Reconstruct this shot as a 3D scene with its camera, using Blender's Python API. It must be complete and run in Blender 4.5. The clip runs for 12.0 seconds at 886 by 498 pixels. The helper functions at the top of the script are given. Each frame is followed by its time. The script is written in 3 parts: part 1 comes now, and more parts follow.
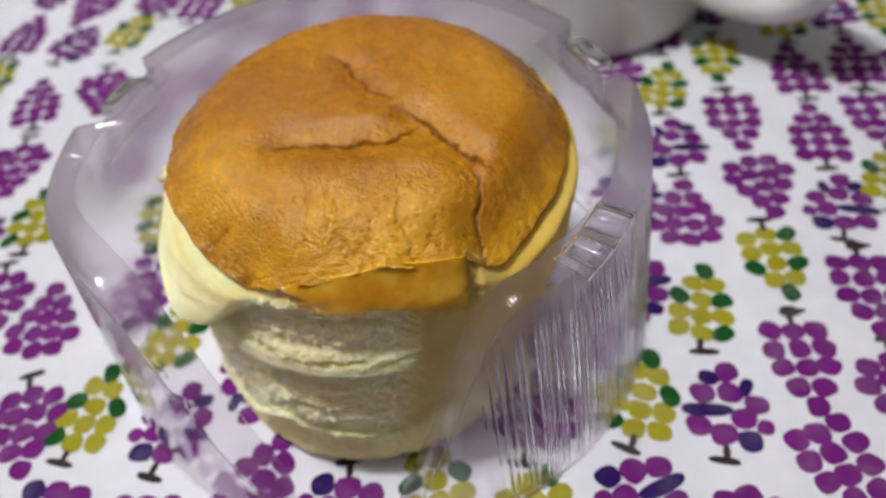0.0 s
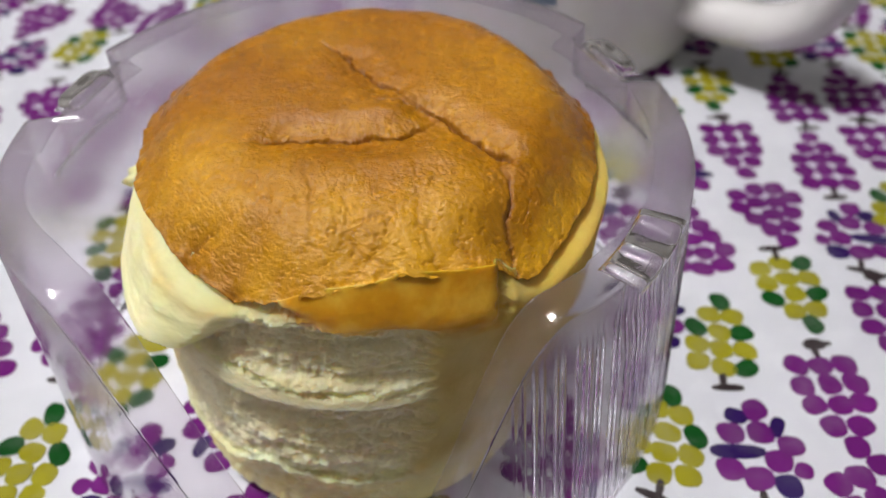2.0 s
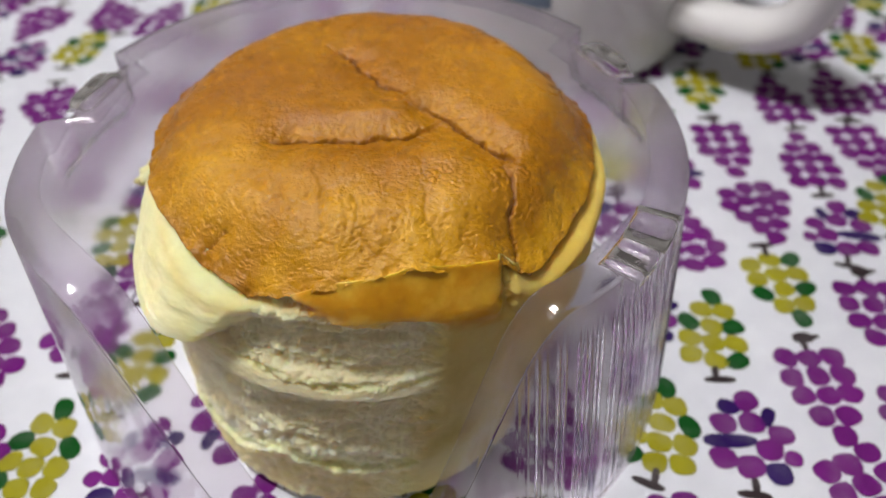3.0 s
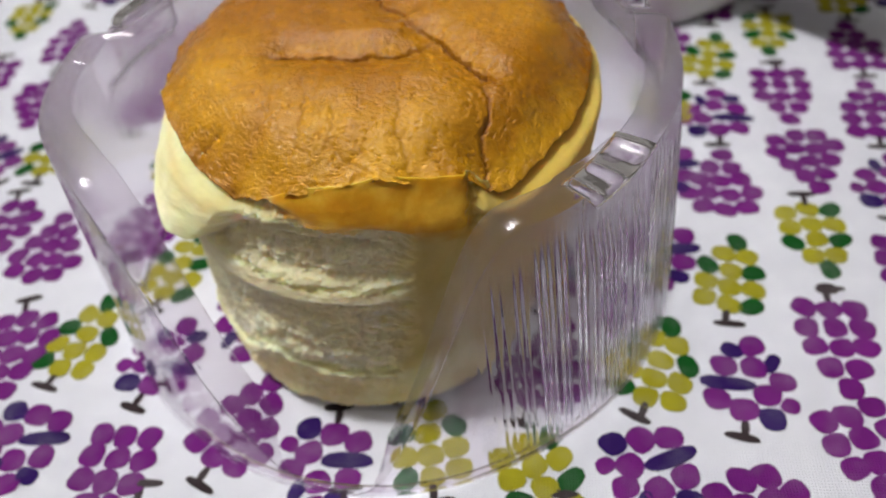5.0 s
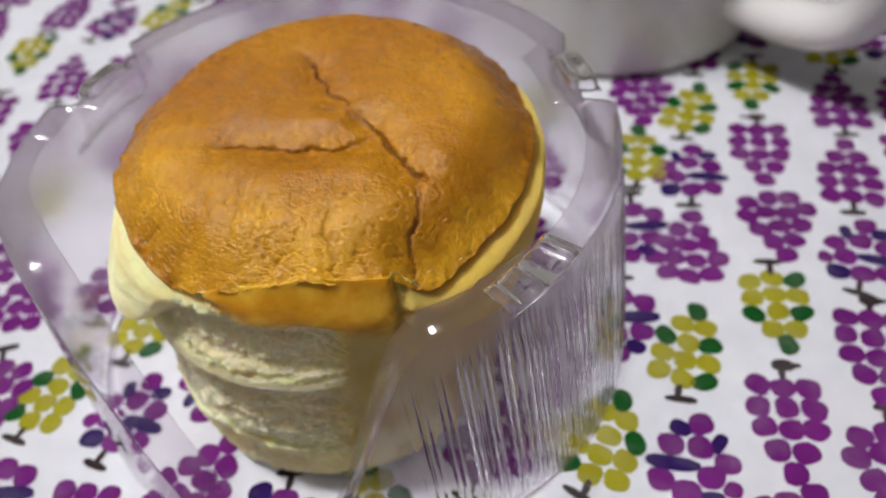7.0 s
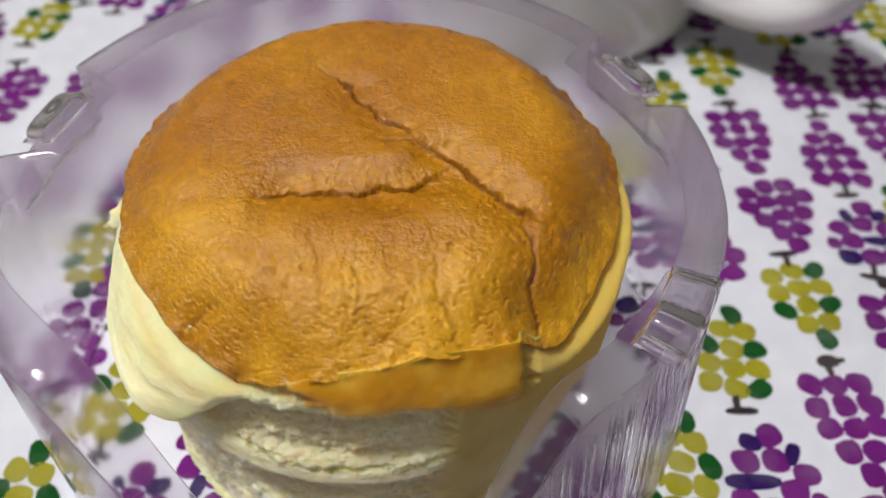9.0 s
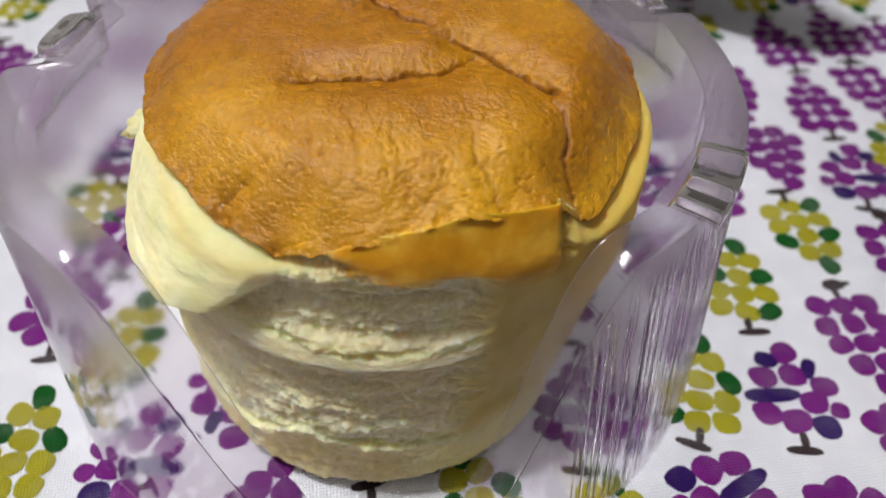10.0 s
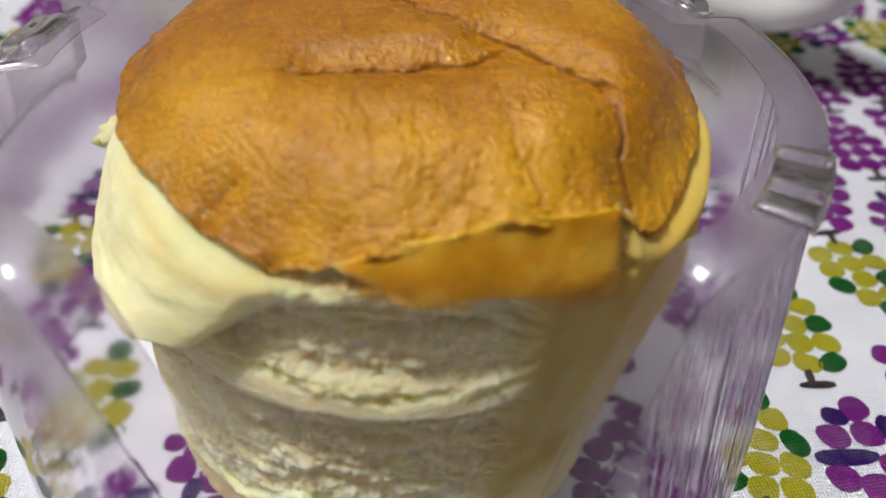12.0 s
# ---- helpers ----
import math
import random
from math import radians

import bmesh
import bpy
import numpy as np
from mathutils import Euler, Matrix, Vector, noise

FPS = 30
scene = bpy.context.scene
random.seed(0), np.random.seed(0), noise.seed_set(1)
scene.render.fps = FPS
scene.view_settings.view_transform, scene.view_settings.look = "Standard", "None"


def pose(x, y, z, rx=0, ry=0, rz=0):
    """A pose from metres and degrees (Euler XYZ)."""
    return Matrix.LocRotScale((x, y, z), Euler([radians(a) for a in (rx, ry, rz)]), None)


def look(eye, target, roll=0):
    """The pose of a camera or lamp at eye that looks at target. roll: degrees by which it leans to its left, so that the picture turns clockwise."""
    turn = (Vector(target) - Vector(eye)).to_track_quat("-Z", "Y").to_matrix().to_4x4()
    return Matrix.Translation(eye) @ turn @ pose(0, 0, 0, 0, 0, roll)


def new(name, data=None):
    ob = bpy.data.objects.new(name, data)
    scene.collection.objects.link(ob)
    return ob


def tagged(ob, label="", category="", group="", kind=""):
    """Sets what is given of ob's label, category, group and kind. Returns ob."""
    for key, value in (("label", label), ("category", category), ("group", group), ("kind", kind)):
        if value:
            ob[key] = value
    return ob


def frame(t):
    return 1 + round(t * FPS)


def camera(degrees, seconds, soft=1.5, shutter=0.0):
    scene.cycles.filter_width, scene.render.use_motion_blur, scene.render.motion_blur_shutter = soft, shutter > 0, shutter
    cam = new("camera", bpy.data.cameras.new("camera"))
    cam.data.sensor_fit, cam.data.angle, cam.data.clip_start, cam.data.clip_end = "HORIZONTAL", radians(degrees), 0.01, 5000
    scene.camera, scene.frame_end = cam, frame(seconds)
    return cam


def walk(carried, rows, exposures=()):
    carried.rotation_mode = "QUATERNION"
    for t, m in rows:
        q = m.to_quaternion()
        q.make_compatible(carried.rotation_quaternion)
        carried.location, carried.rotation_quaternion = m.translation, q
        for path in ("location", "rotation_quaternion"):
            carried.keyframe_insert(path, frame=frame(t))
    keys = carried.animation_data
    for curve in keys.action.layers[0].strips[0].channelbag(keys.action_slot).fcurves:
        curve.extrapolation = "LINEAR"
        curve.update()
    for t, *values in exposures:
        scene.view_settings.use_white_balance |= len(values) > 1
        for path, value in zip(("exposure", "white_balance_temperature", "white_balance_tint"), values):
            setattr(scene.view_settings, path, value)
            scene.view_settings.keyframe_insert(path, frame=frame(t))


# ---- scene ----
cam = camera(57.0, 12.0)
PATH = [
    (0, (0.011, 0.016, 0.171), (-0.084, 1.342, -1.323), -7.2),
    (0.5, (0.018, 0.019, 0.165), (-0.109, 1.359, -1.313), -7.9),
    (1, (0.009, 0.02, 0.157), (-0.056, 1.4, -1.29), -5.5),
    (1.5, (0.0, 0.022, 0.154), (0.024, 1.432, -1.264), -2.8),
    (2, (-0.004, 0.025, 0.151), (0.061, 1.445, -1.255), -1.7),
    (2.5, (-0.007, 0.024, 0.153), (0.082, 1.446, -1.25), -1.2),
    (3, (-0.007, 0.021, 0.154), (0.086, 1.441, -1.251), -1.1),
    (4.8, (0.011, 0.016, 0.15), (-0.127, 1.372, -1.314), -5.1),
    (5, (0.018, 0.012, 0.152), (-0.189, 1.356, -1.315), -6.6),
    (5.5, (0.027, 0.015, 0.154), (-0.274, 1.353, -1.302), -8.5),
    (6, (0.03, 0.015, 0.153), (-0.303, 1.352, -1.298), -8.9),
    (6.5, (0.028, 0.018, 0.152), (-0.304, 1.343, -1.309), -8.9),
    (7, (0.036, 0.026, 0.165), (-0.253, 1.339, -1.316), -8.1),
    (7.2, (0.034, 0.035, 0.165), (-0.227, 1.339, -1.328), -7.6),
    (8.8, (-0.007, 0.052, 0.158), (0.072, 1.333, -1.377), -1.1),
    (9, (-0.009, 0.048, 0.158), (0.111, 1.33, -1.373), -0.3),
    (9.5, (-0.017, 0.038, 0.149), (0.175, 1.345, -1.353), 0.7),
    (10, (-0.022, 0.031, 0.141), (0.203, 1.386, -1.313), 0.9),
    (10.5, (-0.023, 0.027, 0.14), (0.217, 1.422, -1.273), 0.9),
    (11, (-0.028, 0.04, 0.123), (0.224, 1.47, -1.252), 1.1),
    (11.5, (-0.026, 0.042, 0.117), (0.235, 1.508, -1.218), 1.2),
    (12, (-0.025, 0.041, 0.12), (0.237, 1.528, -1.191), 1.2),
]
walk(cam, [(t, look(eye, target, roll)) for t, eye, target, roll in PATH])
# depth of field of a small lens close to its subject
cam.data.dof.use_dof = True
cam.data.dof.focus_distance = 0.128
cam.data.dof.aperture_fstop = 15.0

# ---------------------------------------------------------------- light
world = bpy.data.worlds.new("world")
scene.world = world
world.use_nodes = True
world.node_tree.nodes["Background"].inputs["Color"].default_value = (0.9, 0.95, 1.0, 1)
world.node_tree.nodes["Background"].inputs["Strength"].default_value = 0.3

TABLE = 0.74                     # height of the table over the floor
LAMP = (-0.37, 0.14, 1.45)       # ceiling lamp, above the table, a little to its left


glow = bpy.data.lights.new("ceiling_light_glow", "POINT")
glow.energy, glow.color, glow.shadow_soft_size = 45.0, (1.0, 0.985, 0.975), 0.065
new("ceiling_light_glow", glow).location = (LAMP[0], LAMP[1], LAMP[2] - 0.22)

# ---------------------------------------------------------------- materials


def rgba(c):
    return (c[0], c[1], c[2], 1.0)


class Nodes:
    """A small builder for node materials."""

    def __init__(self, name):
        self.mat = bpy.data.materials.new(name)
        self.mat.use_nodes = True
        self.tree = self.mat.node_tree
        self.out = self.tree.nodes["Material Output"]
        self.bsdf = self.tree.nodes["Principled BSDF"]
        self.coord = self.tree.nodes.new("ShaderNodeTexCoord").outputs["Object"]

    def add(self, kind, **values):
        node = self.tree.nodes.new(kind)
        for key, value in values.items():
            node.inputs[key].default_value = value
        return node

    def link(self, a, b):
        self.tree.links.new(a, b)

    def stretch(self, scale):
        node = self.add("ShaderNodeMapping", Scale=scale)
        self.link(self.coord, node.inputs["Vector"])
        return node.outputs["Vector"]

    def noise(self, scale, detail=4.0, rough=0.55, vector=None, distortion=0.0):
        node = self.add("ShaderNodeTexNoise", Scale=scale, Detail=detail, Roughness=rough, Distortion=distortion)
        self.link(vector or self.coord, node.inputs["Vector"])
        return node.outputs["Fac"]

    def ramp(self, fac, stops):
        node = self.tree.nodes.new("ShaderNodeValToRGB")
        el = node.color_ramp.elements
        while len(el) < len(stops):
            el.new(0.5)
        for e, (p, c) in zip(el, stops):
            e.position, e.color = p, rgba(c)
        self.link(fac, node.inputs["Fac"])
        return node.outputs["Color"]

    def mix(self, fac, a, b, kind="MIX"):
        node = self.tree.nodes.new("ShaderNodeMix")
        node.data_type, node.blend_type = "RGBA", kind
        for value, slot in ((fac, 0), (a, 6), (b, 7)):
            if isinstance(value, (int, float)):
                node.inputs[slot].default_value = value
            elif isinstance(value, tuple):
                node.inputs[slot].default_value = rgba(value)
            else:
                self.link(value, node.inputs[slot])
        return node.outputs[2]

    def math(self, kind, a, b=0.0):
        node = self.tree.nodes.new("ShaderNodeMath")
        node.operation = kind
        for value, slot in ((a, 0), (b, 1)):
            if isinstance(value, (int, float)):
                node.inputs[slot].default_value = value
            else:
                self.link(value, node.inputs[slot])
        return node.outputs[0]

    def bump(self, height, distance, strength=1.0, below=None):
        node = self.add("ShaderNodeBump", Distance=distance, Strength=strength)
        self.link(height, node.inputs["Height"])
        if below is not None:
            self.link(below, node.inputs["Normal"])
        return node.outputs["Normal"]

    def finish(self, colour, rough, normal=None, **more):
        for value, key in ((colour, "Base Color"), (rough, "Roughness")):
            if isinstance(value, tuple):
                self.bsdf.inputs[key].default_value = rgba(value)
            elif isinstance(value, (int, float)):
                self.bsdf.inputs[key].default_value = value
            else:
                self.link(value, self.bsdf.inputs[key])
        if normal is not None:
            self.link(normal, self.bsdf.inputs["Normal"])
        for key, value in more.items():
            self.bsdf.inputs[key.replace("_", " ")].default_value = value
        return self.mat


def weave(n):
    """Height of a plain weave, threads half a millimetre apart."""
    parts = []
    wobble = n.noise(160.0, 2.0)
    for axis in "XY":
        w = n.add("ShaderNodeTexWave", Scale=500.0, Distortion=0.9, Detail=1.0)
        w.wave_type, w.bands_direction = "BANDS", axis
        w.inputs["Detail Scale"].default_value = 0.6
        n.link(n.coord, w.inputs["Vector"])
        parts.append(w.outputs["Fac"])
    both = n.math("MULTIPLY", parts[0], parts[1])
    return n.math("ADD", both, n.math("MULTIPLY", wobble, 0.6))


def cloth_material(name, colour, dark, printed):
    n = Nodes(name)
    h = weave(n)
    soft = n.noise(45.0, 3.0)
    c = n.ramp(soft, [(0.3, dark), (0.7, colour)])
    thread = n.ramp(h, [(0.32, (0.84, 0.84, 0.86) if not printed else (0.66, 0.64, 0.68)), (0.66, (1, 1, 1))])
    c = n.mix(1.0, c, thread, "MULTIPLY")
    if printed:
        # where the ink missed the tops of the threads
        gap = n.ramp(h, [(0.30, (1, 1, 1)), (0.44, (0, 0, 0))])
        worn = n.ramp(n.noise(120.0, 2.0), [(0.42, (0, 0, 0)), (0.68, (1, 1, 1))])
        c = n.mix(n.math("MULTIPLY", n.math("MULTIPLY", gap, worn), 0.13), c, (0.8, 0.78, 0.8))
    return n.finish(c, 0.85, n.bump(h, 0.00040, 1.0), Specular_IOR_Level=0.10)


CLOTH = cloth_material("white_cotton", (0.89, 0.91, 0.96), (0.84, 0.86, 0.92), False)
PURPLE = cloth_material("purple_print", (0.222, 0.021, 0.240), (0.172, 0.015, 0.195), True)
INDIGO = cloth_material("indigo_print", (0.040, 0.012, 0.14), (0.030, 0.009, 0.105), True)
YELLOW = cloth_material("yellow_green_print", (0.47, 0.44, 0.025), (0.40, 0.37, 0.018), True)
GREEN = cloth_material("green_print", (0.008, 0.115, 0.016), (0.006, 0.085, 0.012), True)
BROWN = cloth_material("brown_print", (0.060, 0.042, 0.045), (0.042, 0.030, 0.032), True)
PRINTS = [PURPLE, INDIGO, YELLOW, GREEN, BROWN]


def crust_material():
    n = Nodes("baked_crust")
    blotch = n.noise(38.0, 5.0, 0.6)
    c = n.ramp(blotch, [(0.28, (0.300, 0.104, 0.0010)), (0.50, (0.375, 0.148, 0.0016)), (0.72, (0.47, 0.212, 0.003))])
    fine = n.noise(520.0, 4.0, 0.6)
    c = n.mix(0.22, c, n.ramp(fine, [(0.32, (0.55, 0.50, 0.42)), (0.62, (1.0, 1.0, 1.0))]), "MULTIPLY")
    # the crust pales where it was stretched
    att = n.tree.nodes.new("ShaderNodeAttribute")
    att.attribute_name = "pale"
    sep = n.tree.nodes.new("ShaderNodeSeparateColor")
    n.link(att.outputs["Color"], sep.inputs["Color"])
    c = n.mix(sep.outputs["Red"], c, (0.66, 0.345, 0.012))
    # Green: painted shade in cracks and grooves, plus the browned rim
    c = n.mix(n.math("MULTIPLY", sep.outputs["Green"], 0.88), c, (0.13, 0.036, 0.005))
    wrinkle = n.noise(340.0, 6.0, 0.66, distortion=0.35)
    grit = n.noise(1250.0, 4.0, 0.62)
    b = n.bump(wrinkle, 0.0006, 0.36)
    b = n.bump(grit, 0.00038, 0.9, b)
    rough = n.ramp(n.noise(260.0, 3.0), [(0.3, (0.22, 0.22, 0.22)), (0.7, (0.34, 0.34, 0.34))])
    return n.finish(c, rough, b, Specular_IOR_Level=0.40)


def sponge_material():
    n = Nodes("souffle_sponge")
    att = n.tree.nodes.new("ShaderNodeAttribute")
    att.attribute_name = "pale"
    sep = n.tree.nodes.new("ShaderNodeSeparateColor")
    n.link(att.outputs["Color"], sep.inputs["Color"])
    skin, torn, base = sep.outputs["Red"], sep.outputs["Green"], sep.outputs["Blue"]
    layer = n.noise(110.0, 4.0, 0.6, n.stretch((0.5, 0.5, 1.8)))
    inner = n.ramp(layer, [(0.33, (0.73, 0.65, 0.40)), (0.5, (0.78, 0.70, 0.44)), (0.66, (0.86, 0.81, 0.56))])
    smooth = n.ramp(n.noise(60.0, 3.0), [(0.3, (0.62, 0.55, 0.25)), (0.7, (0.69, 0.63, 0.35))])
    orange = n.ramp(n.noise(130.0, 4.0), [(0.3, (0.44, 0.19, 0.004)), (0.5, (0.56, 0.28, 0.010)), (0.72, (0.70, 0.43, 0.05))])
    bottom = n.ramp(n.noise(150.0, 4.0), [(0.3, (0.74, 0.62, 0.27)), (0.7, (0.88, 0.80, 0.45))])
    tone = n.tree.nodes.new("ShaderNodeAttribute")
    tone.attribute_name = "tone"
    parts = n.tree.nodes.new("ShaderNodeSeparateColor")
    n.link(tone.outputs["Color"], parts.inputs["Color"])
    c = n.mix(torn, smooth, inner)
    c = n.mix(parts.outputs["Red"], c, n.ramp(n.noise(140.0, 3.0), [(0.3, (0.77, 0.74, 0.36)), (0.7, (0.84, 0.82, 0.48))]))
    amber = n.ramp(n.noise(110.0, 4.0), [(0.3, (0.40, 0.28, 0.055)), (0.7, (0.54, 0.42, 0.15))])
    c = n.mix(parts.outputs["Green"], c, amber)
    c = n.mix(parts.outputs["Blue"], c, (0.74, 0.50, 0.09))
    c = n.mix(skin, c, orange)
    c = n.mix(base, c, bottom)
    pore = n.noise(800.0, 5.0, 0.7, n.stretch((1.0, 1.0, 1.6)))
    fibre = n.noise(260.0, 5.0, 0.65, n.stretch((0.7, 0.7, 1.9)))
    b = n.bump(fibre, 0.0010, 0.55)
    b = n.bump(pore, 0.0006, 0.8, b)
    # the smooth skin has no torn crumb
    flat = n.bump(n.noise(420.0, 4.0), 0.00025, 0.5)
    mixn = n.tree.nodes.new("ShaderNodeMix")
    mixn.data_type = "VECTOR"
    n.link(torn, mixn.inputs[0])
    n.link(flat, mixn.inputs[4])
    n.link(b, mixn.inputs[5])
    rough = n.math("SUBTRACT", 0.80, n.math("MULTIPLY", skin, 0.45))
    return n.finish(c, rough, mixn.outputs[1], Subsurface_Weight=0.85, Subsurface_Scale=0.0035, Subsurface_Radius=(1.0, 0.75, 0.45), Specular_IOR_Level=0.28)


def clear_plastic(name, fogged, satin=0.02):
    n = Nodes(name)
    # breath of the warm cake has fogged the upper wall a little
    sep = n.tree.nodes.new("ShaderNodeSeparateXYZ")
    n.link(n.coord, sep.inputs[0])
    patch = n.math("ADD", n.math("MULTIPLY", sep.outputs["Z"], 20.0), n.math("MULTIPLY", n.noise(70.0, 3.0), 0.5))
    patch = n.math("ADD", n.math("SUBTRACT", patch, 0.36), n.math("MULTIPLY", sep.outputs["Y"], 6.0))
    fog = n.ramp(patch, [(0.30, (0, 0, 0)), (0.85, (1, 1, 1))])
    glass = n.add("ShaderNodeBsdfGlass", IOR=1.42)
    glass.inputs["Color"].default_value = (0.945, 0.928, 0.95, 1)
    n.link(n.math("ADD", n.math("MULTIPLY", fog, 0.24 * fogged), satin), glass.inputs["Roughness"])
    ripple = n.noise(60.0, 3.0, 0.5, n.stretch((1.0, 1.0, 0.25)))
    scuff = n.noise(700.0, 3.0)
    b = n.bump(ripple, 0.0010, 0.35)
    b = n.bump(scuff, 0.00006, 0.4, b)
    n.link(b, glass.inputs["Normal"])
    haze = n.add("ShaderNodeBsdfDiffuse")
    haze.inputs["Color"].default_value = (0.50, 0.46, 0.52, 1)
    mix = n.tree.nodes.new("ShaderNodeMixShader")
    n.link(n.math("ADD", n.math("MULTIPLY", fog, 0.035 * fogged), 0.012), mix.inputs["Fac"])
    n.link(glass.outputs[0], mix.inputs[1])
    n.link(haze.outputs[0], mix.inputs[2])
    n.link(mix.outputs[0], n.out.inputs["Surface"])
    return n.mat


def plain(name, colour, dark, rough, scale, relief, **more):
    n = Nodes(name)
    f = n.noise(scale, 4.0)
    c = n.ramp(f, [(0.3, dark), (0.7, colour)])
    return n.finish(c, rough, n.bump(n.noise(scale * 6, 3.0), relief, 0.5), **more)


CRUST = crust_material()
SPONGE = sponge_material()
PLASTIC = clear_plastic("clear_plastic", 1.0)
RIM_PLASTIC = clear_plastic("satin_clear_plastic", 0.30, 0.05)
BRIGHT_PLASTIC = clear_plastic("glossy_clear_plastic", 0.0)
PORCELAIN = plain("white_porcelain", (0.66, 0.65, 0.65), (0.62, 0.61, 0.61), 0.12, 30.0, 0.00005, Coat_Weight=0.4)
BLUE_INK = plain("blue_glaze", (0.16, 0.20, 0.27), (0.12, 0.16, 0.22), 0.2, 60.0, 0.00003)
WALL = plain("painted_plaster", (0.42, 0.41, 0.39), (0.38, 0.37, 0.35), 0.9, 9.0, 0.002)
FLOOR = plain("brown_floorboards", (0.26, 0.17, 0.10), (0.19, 0.12, 0.07), 0.5, 6.0, 0.001)
WOOD = plain("table_wood", (0.34, 0.22, 0.12), (0.26, 0.16, 0.09), 0.5, 12.0, 0.0008)

# ---------------------------------------------------------------- building helpers


def mesh_of(name, verts, faces, smooth=True):
    me = bpy.data.meshes.new(name)
    me.from_pydata([tuple(v) for v in verts], [], faces)
    me.update()
    if smooth:
        me.polygons.foreach_set("use_smooth", [True] * len(me.polygons))
    return me


def part(name, me, material, parent, label=""):
    ob = new(name, me)
    if material is not None:
        me.materials.append(material)
    ob.parent = parent
    return tagged(ob, label) if label else ob


def thing(name, place, label, category, kind="", group=""):
    ob = new(name)
    ob.location = place
    ob.empty_display_size = 0.01
    return tagged(ob, label, category, group, kind)


def box_mesh(name, x0, y0, z0, x1, y1, z1, bevel=0.0):
    bm = bmesh.new()
    bmesh.ops.create_cube(bm, size=1.0)
    bmesh.ops.scale(bm, vec=(x1 - x0, y1 - y0, z1 - z0), verts=bm.verts)
    bmesh.ops.translate(bm, vec=((x0 + x1) / 2, (y0 + y1) / 2, (z0 + z1) / 2), verts=bm.verts)
    if bevel:
        bmesh.ops.bevel(bm, geom=list(bm.edges), offset=bevel, segments=2, affect="EDGES")
    me = bpy.data.meshes.new(name)
    bm.to_mesh(me)
    bm.free()
    return me


def grid_faces(rows, cols, wrap):
    """Quads of a grid of rows x cols points; wrap: the columns close."""
    out = []
    for i in range(rows - 1):
        for j in range(cols if wrap else cols - 1):
            k = (j + 1) % cols
            out.append((i * cols + j, i * cols + k, (i + 1) * cols + k, (i + 1) * cols + j))
    return out


def lathe(name, profile, turns=96):
    """A turned body from a profile of (radius, height), from its foot outside round to its inside."""
    verts = []
    for r, z in profile:
        for j in range(turns):
            a = 2 * math.pi * j / turns
            verts.append((r * math.cos(a), r * math.sin(a), z))
    return mesh_of(name, verts, grid_faces(len(profile), turns, True))


def smoothstep(a, b, x):
    t = np.clip((x - a) / (b - a), 0, 1)
    return t * t * (3 - 2 * t)


def field(points, scale, seed, octaves=4):
    """Fractal noise at an array of points."""
    out = np.empty(len(points))
    for i, p in enumerate(points):
        out[i] = noise.fractal(Vector((p[0] * scale + seed, p[1] * scale - seed, p[2] * scale)), 0.9, 2.0, octaves)
    return out


# ---------------------------------------------------------------- room
HALF = 1.7
CEILING = LAMP[2] + 0.02
tagged(new("floor", box_mesh("floor", -HALF, -HALF, -TABLE - 0.1, HALF, HALF, -TABLE)), "brown wooden floor of the room", "floor", kind="structure").data.materials.append(FLOOR)
tagged(new("ceiling", box_mesh("ceiling", -HALF, -HALF, CEILING, HALF, HALF, CEILING + 0.1)), "plain pale plaster ceiling", "ceiling", kind="structure").data.materials.append(WALL)
for side, (x0, y0, x1, y1) in {"north": (-HALF, HALF, HALF, HALF + 0.1), "south": (-HALF, -HALF - 0.1, HALF, -HALF),
                               "east": (HALF, -HALF - 0.1, HALF + 0.1, HALF + 0.1), "west": (-HALF - 0.1, -HALF - 0.1, -HALF, HALF + 0.1)}.items():
    ob = new("wall_" + side, box_mesh("wall_" + side, x0, y0, -TABLE - 0.1, x1, y1, CEILING + 0.1))
    ob.data.materials.append(WALL)
    tagged(ob, "plain pale painted plaster wall", "wall", kind="structure")


def ceiling_lamp():
    lamp = thing("ceiling_lamp", LAMP, "round white ceiling lamp, switched on", "lamp")
    part("housing", lathe("housing", [(0.0, 0.02), (0.26, 0.02), (0.262, 0.0), (0.262, -0.05), (0.25, -0.06), (0.25, -0.04), (0.0, -0.04)]), PORCELAIN, lamp)


ceiling_lamp()


def table():
    t = thing("table", (0, 0.25, -TABLE), "wooden table under a printed cloth", "table")
    part("tabletop", box_mesh("tabletop", -0.6, -0.45, TABLE - 0.032, 0.6, 0.45, TABLE - 0.0012, 0.0005), WOOD, t)
    for sx in (-1, 1):
        for sy in (-1, 1):
            part("leg", box_mesh("leg", sx * 0.55 - 0.03, sy * 0.40 - 0.03, 0, sx * 0.55 + 0.03, sy * 0.40 + 0.03, TABLE - 0.032, 0.004), WOOD, t)


table()

# ---------------------------------------------------------------- tablecloth


def swell(x, y):
    """The slight unevenness of the cloth, in metres."""
    return 0.0005 * (noise.noise(Vector((x * 14, y * 14, 3.1))) + 0.5 * noise.noise(Vector((x * 40, y * 40, 7.7)))) - 0.0004


